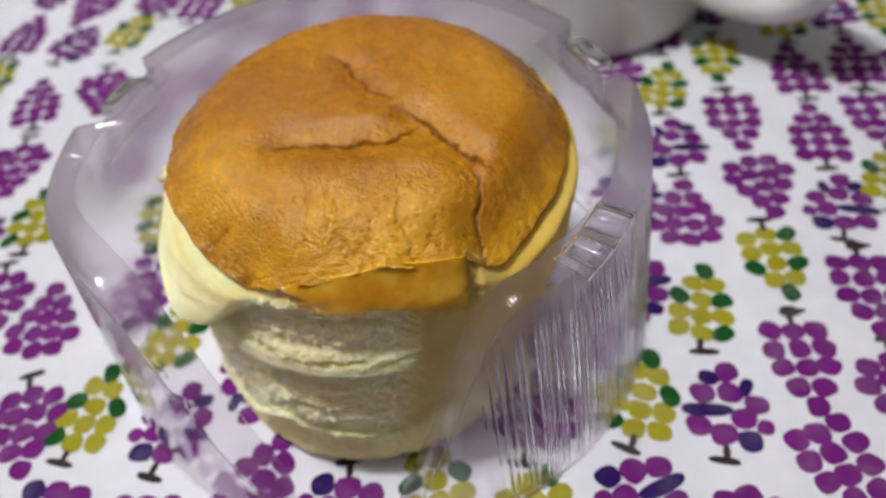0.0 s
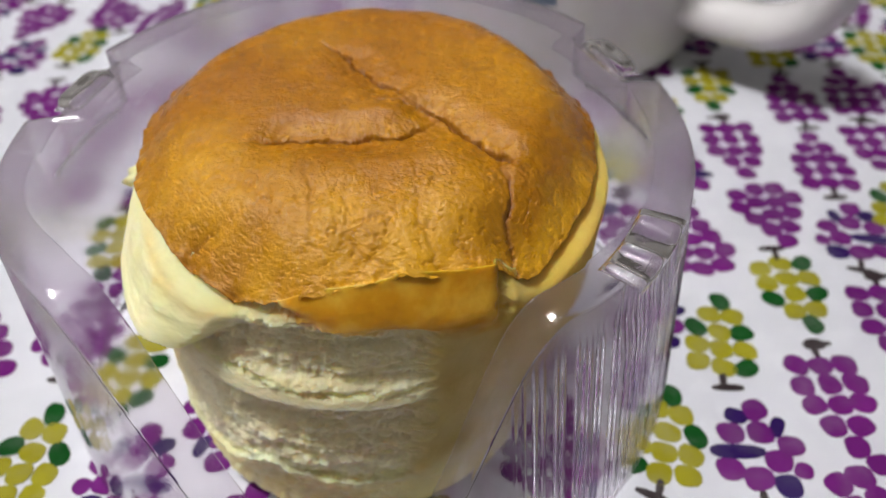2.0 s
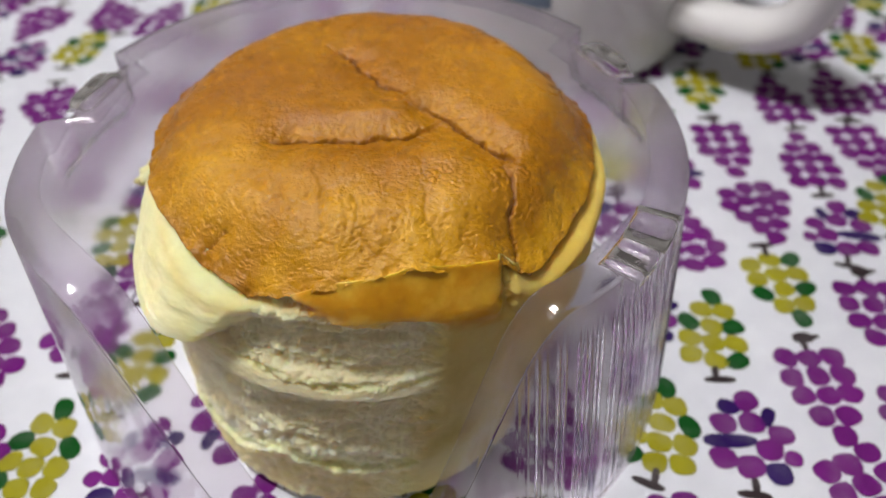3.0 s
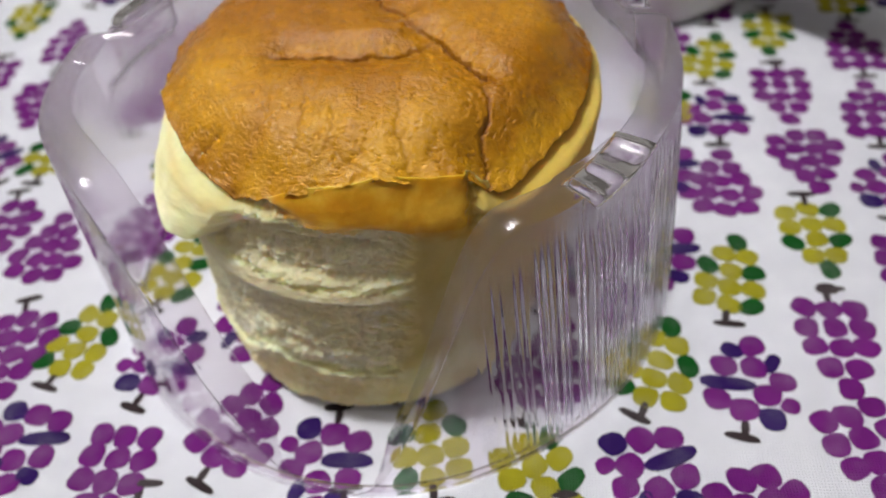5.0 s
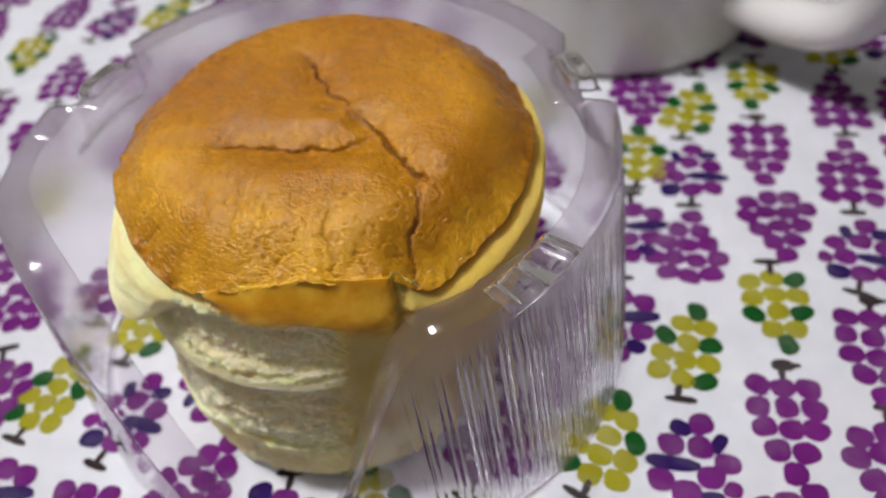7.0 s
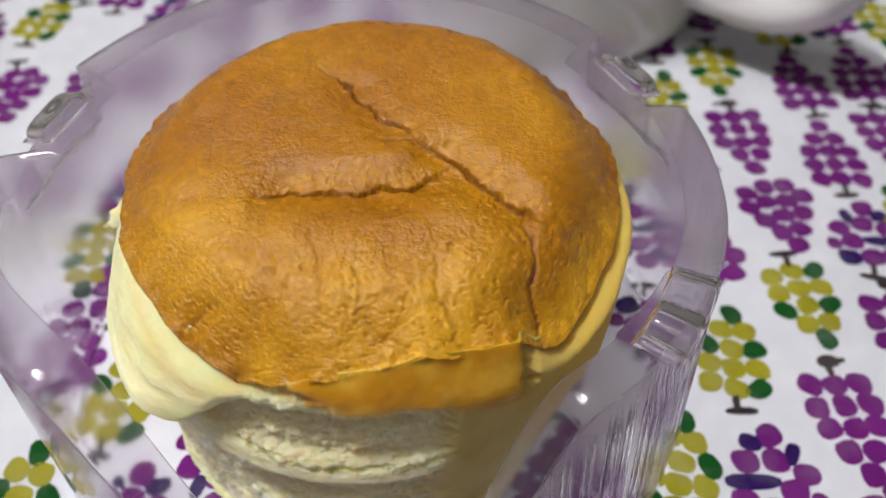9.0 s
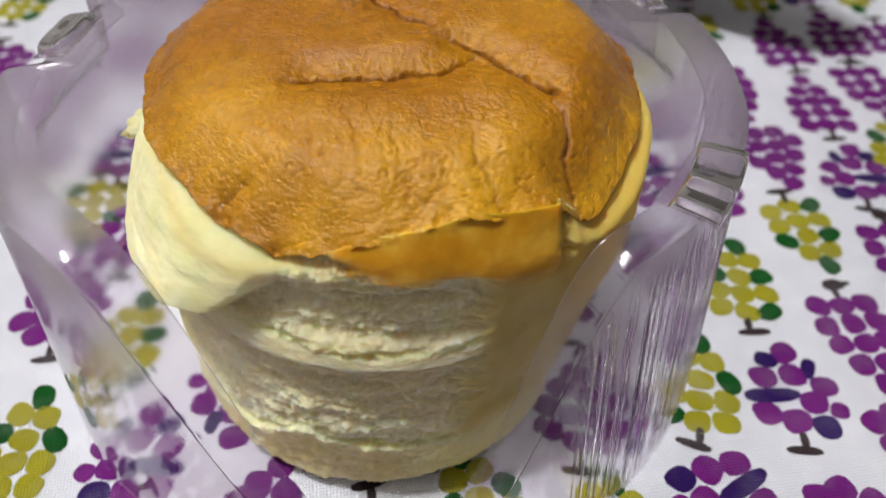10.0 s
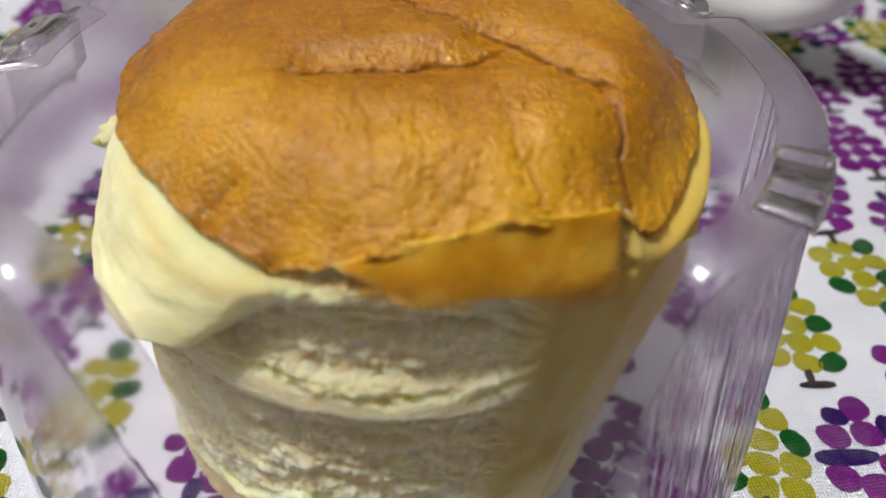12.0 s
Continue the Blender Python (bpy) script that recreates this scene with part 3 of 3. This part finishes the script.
def sponge_mesh():
    turns, rings = 900, 300
    th = np.linspace(0, 2 * math.pi, turns, endpoint=False)
    v = np.linspace(0.0, 1.0, rings)
    V, T = np.meshgrid(v, th, indexing="ij")
    V, T = V.ravel(), T.ravel()
    deg = (np.degrees(T) + 180) % 360 - 180
    ztop = lip_height(T) - 0.0002
    z = V * ztop
    k = np.clip(z / 0.055, 0, 1.15)
    rx = 0.0378 + (0.0412 - 0.0378) * smoothstep(-0.05, 0.62, k)
    ry = 0.0385 + (0.0432 - 0.0385) * smoothstep(-0.15, 0.6, k)
    dx, dy = np.cos(T) * rx, np.sin(T) * ry
    pts = np.stack([dx, dy, z], 1)
    broad = field(pts, 60, 3.0, 3)
    flaky = field(np.stack([dx * 0.5, dy * 0.5, z * 1.7], 1), 260, 11.0, 4)
    crumb = field(pts, 520, 21.0, 4)
    fine = field(pts, 1300, 27.0, 2)
    zz = z + 0.0012 * broad + 0.0005 * flaky
    lobe_foot = 0.001 * round_the_cake(T, LOBE) + 0.0008 * broad + 0.0012 * flaky
    lobe = smoothstep(0.0, 0.0020 + 0.0045 * smoothstep(-138, -118, deg), z - lobe_foot) * np.maximum(smoothstep(-99, -116, deg), 1.0 * (deg > 140))
    lobe = np.clip(lobe, 0, 1)
    torn = smoothstep(-165, -150, deg) * (1 - smoothstep(-80, -73, deg + 3.0 * broad + 2.0 * flaky)) * (1 - lobe)
    band_foot = 0.001 * round_the_cake(T, BAND) + 0.0010 * broad + 0.0004 * crumb
    band = smoothstep(-0.0010, 0.0016, z - band_foot) * smoothstep(-118, -108, deg) * (1 - smoothstep(-64, -50, deg))
    torn = torn * (1 - band)
    soaked = smoothstep(-0.0022, 0.0022, z - band_foot + 0.0012 * flaky) * smoothstep(-119, -106, deg + 3 * crumb) * (1 - smoothstep(-61.5, -58.5, deg + 1.5 * crumb))
    # the torn face: crumb, a clean ledge, crumb again, a second ledge, then the skin of the foot
    ledge1 = 0.0413 + 0.0007 * np.sin(5 * T) + 0.0004 * flaky
    ledge2 = 0.001 * round_the_cake(T, LEDGE) + 0.0004 * flaky
    up = smoothstep(0, 0.013, zz - ledge1)
    face = np.where(z > ledge1, -0.0002 - 0.0016 * smoothstep(0.0, 0.0020, zz - ledge1) - 0.0006 * up + 0.0026 * smoothstep(0.0520, 0.0560, zz), 0.0)
    low = smoothstep(0, 1, (z - ledge2) / np.maximum(0.0375 - ledge2, 0.001))
    mid = np.where((z <= ledge1) & (z > 0.0375 + 0.0006 * flaky), -0.0002 + 0.0006 * np.clip((ledge1 - z) / 0.0038, 0, 1), 0.0)
    under = np.where((z <= 0.0375 + 0.0006 * flaky) & (z > ledge2), -0.0008 - 0.0010 * smoothstep(0.05, 0.55, low), 0.0)
    skin = np.where(z <= ledge2, 0.0002 - 0.0010 * smoothstep(0, 0.006, ledge2 - z) + 0.0005 * crumb + 0.0004 * flaky, 0.0)
    coarse = torn * (z > ledge2 + 0.0002) * np.where(mid > 0, 0.15, 1.0)
    out = torn * (face + mid + under + skin) + coarse * (0.0009 * flaky + 0.0005 * crumb + 0.0003 * fine)
    out += (1 - torn) * (0.0007 * broad + 0.00010 * crumb)
    # the soft bulge under the crust
    out += lobe * (0.0058 - 0.0052 * smoothstep(0.0, 1.0, (z - lobe_foot) / np.maximum(ztop - lobe_foot, 0.003)) ** 1.4) * (0.55 + 0.45 * ang_bump(T, -140, 62)) * (0.12 + 0.88 * smoothstep(-115, -142, deg))
    # the amber band swells below its crust
    out += band * (0.0002 + 0.0005 * np.sin(np.clip((z - band_foot) / np.maximum(ztop - band_foot, 0.001), 0, 1) * math.pi))
    pocket = smoothstep(-124, -117, deg) * (1 - smoothstep(-106, -100, deg)) * smoothstep(0.0545, 0.0565, z) * (1 - band)
    out -= pocket * 0.0008
    tuck = (1 - round_the_cake(T, GIRTH)) * 0.032 * smoothstep(0.053, 0.0625, z)
    split = np.exp(-((deg + 59.5 + 1.2 * crumb) / 1.6) ** 2) * smoothstep(0.049, 0.053, z)
    side = ang_bump(T, -2, 80) * smoothstep(0.020, 0.046, z)
    out += 0.0036 * side * (1 - 0.55 * smoothstep(0.0525, 0.0585, z)) - tuck - 0.0016 * split
    foot = 0.0012 * (1 - smoothstep(0, 0.0025, z))
    out -= foot + (0.0016 + 0.0034 * ang_bump(T, -5, 70)) * smoothstep(0.92, 1.0, V) * (1 - band)
    scale = 1 + out / 0.041
    cx = FOOT.x + (CAKE.x - FOOT.x) * k - CAKE.x
    cy = FOOT.y + (CAKE.y - FOOT.y) * k - CAKE.y
    verts = np.stack([cx + dx * scale, cy + dy * scale, z + 0.0012], 1)
    n = len(verts)
    # closed below, and above under the crust
    last = verts[-turns:]
    cap = np.stack([last[:, 0] * 0.75, last[:, 1] * 0.75, np.full(turns, 0.050)], 1)
    verts = np.concatenate([verts, cap, [[FOOT.x - CAKE.x, FOOT.y - CAKE.y, 0.0012]]])
    faces = grid_faces(rings + 1, turns, True) + [(j, n + turns, (j + 1) % turns) for j in range(turns)]
    me = mesh_of("sponge", verts, faces)
    # amber skin, torn crumb, skin of the foot
    att = me.color_attributes.new("pale", "FLOAT_COLOR", "POINT")
    cols = np.zeros((n + turns + 1, 4))
    amber = np.clip(soaked + 0.45 * pocket * (crumb > 0), 0, 1)
    cols[:n, 0] = amber
    cols[:n, 1] = np.clip(torn * np.where(z > ledge2, 1.0, 0.55), 0, 1) * (1 - amber)
    cols[:n, 2] = 0.9 * torn * (z <= ledge2) * smoothstep(0.0, 0.003, ledge2 - z) + 0.6 * (1 - torn) * (1 - smoothstep(0.004, 0.012, z))
    cols[:, 3] = 1
    att.data.foreach_set("color", cols.ravel())
    # ledge edges paled as if catching light, white torn rim, syrup-soaked side, golden side, yellow fold of the bulge
    tone = me.color_attributes.new("tone", "FLOAT_COLOR", "POINT")
    more = np.zeros((n + turns + 1, 4))
    # first two terms: lit look painted on the ledges; third: the torn rim
    fringe = np.exp(-((z - ledge1 + 0.0004) / 0.0007) ** 2) + np.exp(-((z - ledge2 - 0.0008) / 0.0016) ** 2) + 0.7 * np.exp(-((zz - 0.0548) / 0.0012) ** 2)
    more[:n, 0] = np.clip(np.clip(fringe, 0, 1) * torn * (1 - amber) + lobe, 0, 1)
    wet = smoothstep(-82, -72, deg + 3 * broad + 2 * flaky) * (1 - smoothstep(-40, -15, deg)) * smoothstep(0.006, 0.030, z + 0.003 * broad)
    more[:n, 1] = np.clip(wet * (0.75 + 0.5 * broad), 0, 1)
    fold = np.exp(-((z - np.interp(deg, (-165, -150, -138, -128, -118), (0.0600, 0.0580, 0.0545, 0.0530, 0.0560)) - 0.0005 * broad) / 0.0016) ** 2) * (deg < -114)
    more[:n, 2] = np.clip(np.maximum(1.2 * ang_bump(T, -2, 75) * smoothstep(0.024, 0.046, z), 0.30 * fold * lobe), 0, 0.9)
    more[:, 3] = 1
    tone.data.foreach_set("color", more.ravel())
    return me


def flake_mesh():
    """A ragged scrap of sponge that stands off under the crust."""
    rng = random.Random(3)
    verts, cols = [], 9
    for side in (0, 1):
        for i in range(5):
            for j in range(cols):
                u, v = i / 4, j / (cols - 1)
                ragged = 1 + 0.5 * rng.uniform(-1, 1) * u
                verts.append((-0.0036 * u * ragged * (1 - 0.5 * v), 0.0075 * (v - 0.5), -0.0014 * u - 0.0006 * side + 0.0005 * rng.uniform(-1, 1)))
    n = 5 * cols
    f = grid_faces(5, cols, False)
    faces = f + [tuple(n + k for k in reversed(q)) for q in f]
    edge = [j for j in range(cols)] + [i * cols + cols - 1 for i in range(1, 5)] + [4 * cols + j for j in range(cols - 2, -1, -1)] + [i * cols for i in range(3, 0, -1)]
    faces += [(edge[k], n + edge[k], n + edge[(k + 1) % len(edge)], edge[(k + 1) % len(edge)]) for k in range(len(edge))]
    return mesh_of("flake", verts, faces)


def crumb_mesh(size, seed):
    bm = bmesh.new()
    bmesh.ops.create_icosphere(bm, subdivisions=2, radius=size)
    for v in bm.verts:
        v.co *= 1 + 0.5 * noise.noise(v.co * (1.6 / size) + Vector((seed, 0, 0)))
    me = bpy.data.meshes.new("crumb")
    bm.to_mesh(me)
    bm.free()
    return me


cake = thing("cheesecake", CAKE, "round souffle cheesecake with a cracked golden-brown crust in a plastic cup", "cake")
part("sponge", sponge_mesh(), SPONGE, cake, "pale cream sponge with torn layers")
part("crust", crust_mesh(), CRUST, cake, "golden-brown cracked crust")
part("flake", flake_mesh(), SPONGE, cake, "ragged scrap of pale sponge").location = (-0.0412, 0.0010, 0.0562)
CRUMB = plain("white_crumb", (0.88, 0.86, 0.78), (0.8, 0.78, 0.7), 0.6, 900.0, 0.0001)
BURNT = plain("burnt_crumb", (0.10, 0.05, 0.02), (0.05, 0.025, 0.01), 0.7, 900.0, 0.0001)
part("crumb", crumb_mesh(0.0008, 1.0), CRUMB, cake, "loose white crumb").location = (-0.0018, -0.0434, 0.0380)
part("crumb", crumb_mesh(0.0007, 2.0), CRUMB, cake, "loose white crumb").location = (0.0220, -0.0366, 0.0525)
part("crumb", crumb_mesh(0.0005, 3.0), CRUMB, cake, "loose white crumb").location = (0.0214, -0.0370, 0.0492)
for turn, size in ((-118, 0.0008), (-113, 0.0011), (-111, 0.0007), (-85, 0.0008), (-79, 0.0010), (-74, 0.0006)):
    w = math.radians(turn)
    bit = part("crumb", crumb_mesh(size, float(turn)), BURNT, cake, "scorched brown crumb")
    bit.location = (FOOT.x - CAKE.x + 0.0362 * math.cos(w), FOOT.y - CAKE.y + 0.0366 * math.sin(w), 0.0014)

# ---------------------------------------------------------------- clear plastic cup
CUP = Vector((-0.0148, 0.1472, 0.0))
RIM = 0.0605
NOTCHES = (158.5, 23.0, -36.5)


BRINK = ((-180, 60.5), (-150, 60.5), (-141, 60.0), (-135, 55.5), (-130, 48.5), (-124, 38.5), (-118, 27.0), (-112, 16.5), (-105, 6.0), (-99, 1.2), (-89, 1.2),
         (-84, 9.0), (-78, 22.0), (-74, 32.0), (-70, 42.0), (-66, 51.0), (-62, 57.5), (-57, 60.8), (-50, 60.5), (0, 60.5), (100, 60.5))


def rim_height(theta):
    """The wall's upper edge round the cup: cut down to a V on its near side."""
    return 0.001 * round_the_cake(theta, BRINK)


def cup_radius(theta, s):
    """Radius of the wall at the share s of its height."""
    front = ang_bump(theta, -92, 80)
    r = 0.0662 - 0.0044 * s - 0.0028 * front - 0.0018 * front * s
    r = r + 0.0012 * ang_bump(theta, 178, 40) * s + 0.0012 * ang_bump(theta, 125, 50) * s
    for a in NOTCHES:
        d = np.abs((theta - math.radians(a) + math.pi) % (2 * math.pi) - math.pi)
        deep, half = (0.0006, 9.0) if a < 0 else (0.0058, 12.5)
        r = r - deep * (1 - smoothstep(0.78, 1.0, d / math.radians(half))) * smoothstep(0.74, 0.86, s)
    return r


def cup_wall_mesh():
    rows = 24
    # finer where the wall is ribbed
    th = np.radians(np.concatenate([np.arange(-180, -80, 0.25), np.arange(-80, 30, 0.07), np.arange(30, 180, 0.25)]))
    turns = len(th)
    rng = random.Random(12)
    ribs, at = np.zeros(turns), -66.0
    while at < 3:
        wide, high = rng.uniform(0.22, 0.42), rng.uniform(0.00014, 0.00042)
        ribs += high * np.exp(-((np.degrees(th) - at) / wide) ** 2)
        at += rng.choice((1.1, 1.5, 1.9, 2.6)) * rng.uniform(0.85, 1.15)
    ribs *= smoothstep(-68, -58, np.degrees(th))
    inner, outer = [], []
    top = rim_height(th)
    shares = list(np.linspace(0, 0.97, rows)) + [0.985, 0.993, 0.997, 1.0]
    for s in shares:
        z = 0.0006 + (top - 0.0006) * s
        share = z / RIM
        r = cup_radius(th, share)
        flute = smoothstep(0.03, 0.12, share) * (1 - smoothstep(0.80, 0.92, share)) * (1 - smoothstep(0, 5, np.degrees(th)))
        lean = ribs * flute
        r_in = r - 0.00014
        outer.append(np.stack([(r + lean) * np.cos(th), (r + lean) * np.sin(th), z], 1))
        inner.append(np.stack([r_in * np.cos(th), r_in * np.sin(th), z], 1))
    # the shoulder that turns inwards along the upper edge
    deg = np.degrees(th)
    whole = 1.0 * (deg > -98) * smoothstep(0.03, 0.16, top / RIM) + (deg < -98) * 1.2 * smoothstep(0.05, 0.25, top / RIM) * (1 - 0.31 * smoothstep(-150, -172, deg))
    whole = np.clip(whole * (1 + 0.32 * (1 - top / RIM) * (deg > -98)), 0.02, 1.5)
    bends = ((0.0003, 0.0003), (0.0010, 0.0006), (0.0022, 0.0008), (0.0038, 0.0008), (0.0054, 0.0004), (0.0064, 0.0001), (0.0067, 0.0000), (0.0068, 0.0000))
    for a, (dr, dz) in enumerate(bends):
        r = cup_radius(th, top / RIM) - dr * whole
        z = top + dz * np.minimum(whole, 1) + 0.00002 * (a + 1)
        outer.append(np.stack([r * np.cos(th), r * np.sin(th), z], 1))
        thin = 0.00016 * (1 - a / 8.4)
        inner.append(np.stack([(r - 0.6 * thin) * np.cos(th), (r - 0.6 * thin) * np.sin(th), z - thin], 1))
    verts = np.concatenate(outer + inner[::-1])
    total = len(outer) + len(inner)
    faces = grid_faces(total, turns, True)
    last = (total - 1) * turns
    faces += [(last + j, last + (j + 1) % turns, (j + 1) % turns, j) for j in range(turns)]
    me = mesh_of("wall", verts, faces)
    # the shoulder stayed clear of the fog
    for p in me.polygons:
        row = p.index // turns
        p.material_index = 1 if len(shares) <= row < total - len(shares) - 1 else 0
    return me


def cup_foot_mesh():
    """The narrow foot that the wall stands on."""
    prof = [(0.0634, 0.0003), (0.0637, 0.0007), (0.0646, 0.0007), (0.0652, 0.0005), (0.0648, 0.0003), (0.0634, 0.0003)]
    me = lathe("foot", prof, 200)
    for v in me.vertices:
        a = math.atan2(v.co.y, v.co.x)
        k = float(cup_radius(np.array([a]), np.array([0.0]))[0]) / 0.0662
        v.co.x, v.co.y = v.co.x * k, v.co.y * k
    return me


def shell(name, rows, cols, place, thick=0.0003):
    """A thin pressed sheet: place(u, v) for u and v from -1 to 1."""
    verts = []
    for i in range(rows):
        for j in range(cols):
            verts.append(place(i / (rows - 1) * 2 - 1, j / (cols - 1) * 2 - 1))
    n = len(verts)
    verts += [(x, y, z - thick) for x, y, z in verts]
    f = grid_faces(rows, cols, False)
    faces = f + [tuple(n + k for k in reversed(q)) for q in f]
    loop = [j for j in range(cols)] + [i * cols + cols - 1 for i in range(1, rows)] + [(rows - 1) * cols + j for j in range(cols - 2, -1, -1)] + [i * cols for i in range(rows - 2, 0, -1)]
    faces += [(loop[k], n + loop[k], n + loop[(k + 1) % len(loop)], loop[(k + 1) % len(loop)]) for k in range(len(loop))]
    return mesh_of(name, verts, faces)


def blister_mesh():
    """The pressed catch in a notch of the rim: a small rounded pillow with a sunk middle."""
    def place(u, v):
        q = max(0.0, 1 - (u ** 4 + v ** 4)) ** 0.5
        return (u * 0.0034, v * 0.0066, 0.0024 * q - 0.0011 * math.exp(-((u / 0.5) ** 2 + (v / 0.6) ** 2)))
    return shell("catch", 25, 41, place)


def bridge_mesh():
    """The pressed catch on the near rim: a step with three ridges across it."""
    def place(u, v):
        deg = -36.5 + 8.6 * v
        r = 0.0577 + 0.0038 * u
        h = 0.0004
        for mid, high, wide in ((-30.2, 0.0007, 0.75), (-38.3, 0.0011, 0.9), (-43.3, 0.0006, 0.6)):
            h += high * math.exp(-((deg - mid) / wide) ** 2)
        h -= 0.0006 * math.exp(-((deg + 34.2) / 2.4) ** 2)
        h *= max(0.0, 1 - abs(u) ** 8)
        a = math.radians(deg)
        return (r * math.cos(a), r * math.sin(a), RIM + 0.0009 + h)
    return shell("catch", 21, 90, place)


cup = thing("plastic_cup", CUP, "clear plastic cake cup with ribbed walls, cut open at one side", "container")
cup_wall = part("wall", cup_wall_mesh(), PLASTIC, cup)
cup_wall.data.materials.append(RIM_PLASTIC)
cup_foot = part("foot", cup_foot_mesh(), PLASTIC, cup)
cup_wall.visible_shadow = cup_foot.visible_shadow = False
for a in NOTCHES[:2]:
    catch = part("catch", blister_mesh(), BRIGHT_PLASTIC, cup)
    c = math.radians(a)
    catch.matrix_local = pose(0.0572 * math.cos(c), 0.0572 * math.sin(c), RIM - 0.0006, 0, 14, a)
    catch.visible_shadow = False
part("catch", bridge_mesh(), BRIGHT_PLASTIC, cup).visible_shadow = False

# ---------------------------------------------------------------- mug
MUG = Vector((0.0530, 0.2975, 0.0))


def tube(name, path, radii, sides=20):
    """A bent bar of changing thickness (wide, thick) along a path."""
    verts = []
    for i, p in enumerate(path):
        a, b = path[max(i - 1, 0)], path[min(i + 1, len(path) - 1)]
        along = (b - a).normalized()
        side = Vector((0, 1, 0))
        up = along.cross(side).normalized()
        for k in range(sides):
            w = 2 * math.pi * k / sides
            verts.append(p + side * (radii[0] * math.cos(w)) + up * (radii[1] * math.sin(w)))
    faces = grid_faces(len(path), sides, True) + [tuple(range(sides))[::-1], tuple(range((len(path) - 1) * sides, len(path) * sides))]
    return mesh_of(name, verts, faces)


def mug():
    m = thing("mug", MUG, "white glazed porcelain mug with a small blue mark", "mug")
    outside = [(0.0, 0.0030), (0.0440, 0.0030), (0.0455, 0.0008), (0.0475, 0.0003), (0.0490, 0.0010), (0.0500, 0.0030), (0.0506, 0.0080), (0.0508, 0.0400), (0.0508, 0.0780), (0.0502, 0.0800)]
    inside = [(0.0482, 0.0798), (0.0474, 0.0770), (0.0466, 0.0400), (0.0460, 0.0120), (0.0420, 0.0070), (0.0, 0.0062)]
    part("body", lathe("body", outside + inside, 128), PORCELAIN, m)
    path = []
    for i in range(29):
        w = math.radians(-112 + 224 * i / 28)
        c, d = math.cos(w), math.sin(w)
        path.append(Vector((0.0600 + 0.0330 * abs(c) ** 0.8 * (1 if c > 0 else -1), 0, 0.0440 + 0.0250 * abs(d) ** 0.8 * (1 if d > 0 else -1))))
    handle = part("handle", tube("handle", path, (0.0085, 0.0072)), PORCELAIN, m)
    handle.matrix_local = pose(0, 0, 0, 0, 0, -44)
    # a mark on the side, plain bars
    bm = bmesh.new()
    for row, (a0, a1) in enumerate(((-118, -102), (-116, -105))):
        z0 = 0.030 + row * 0.008
        steps = 10
        for k in range(steps):
            quad = []
            for a, z in ((k, z0), (k + 1, z0), (k + 1, z0 + 0.005), (k, z0 + 0.005)):
                w = math.radians(a0 + (a1 - a0) * a / steps)
                quad.append(bm.verts.new((0.0510 * math.cos(w), 0.0510 * math.sin(w), z)))
            bm.faces.new(quad)
    me = bpy.data.meshes.new("mark")
    bm.to_mesh(me)
    bm.free()
    part("mark", me, BLUE_INK, m, "plain blue printed mark")


mug()
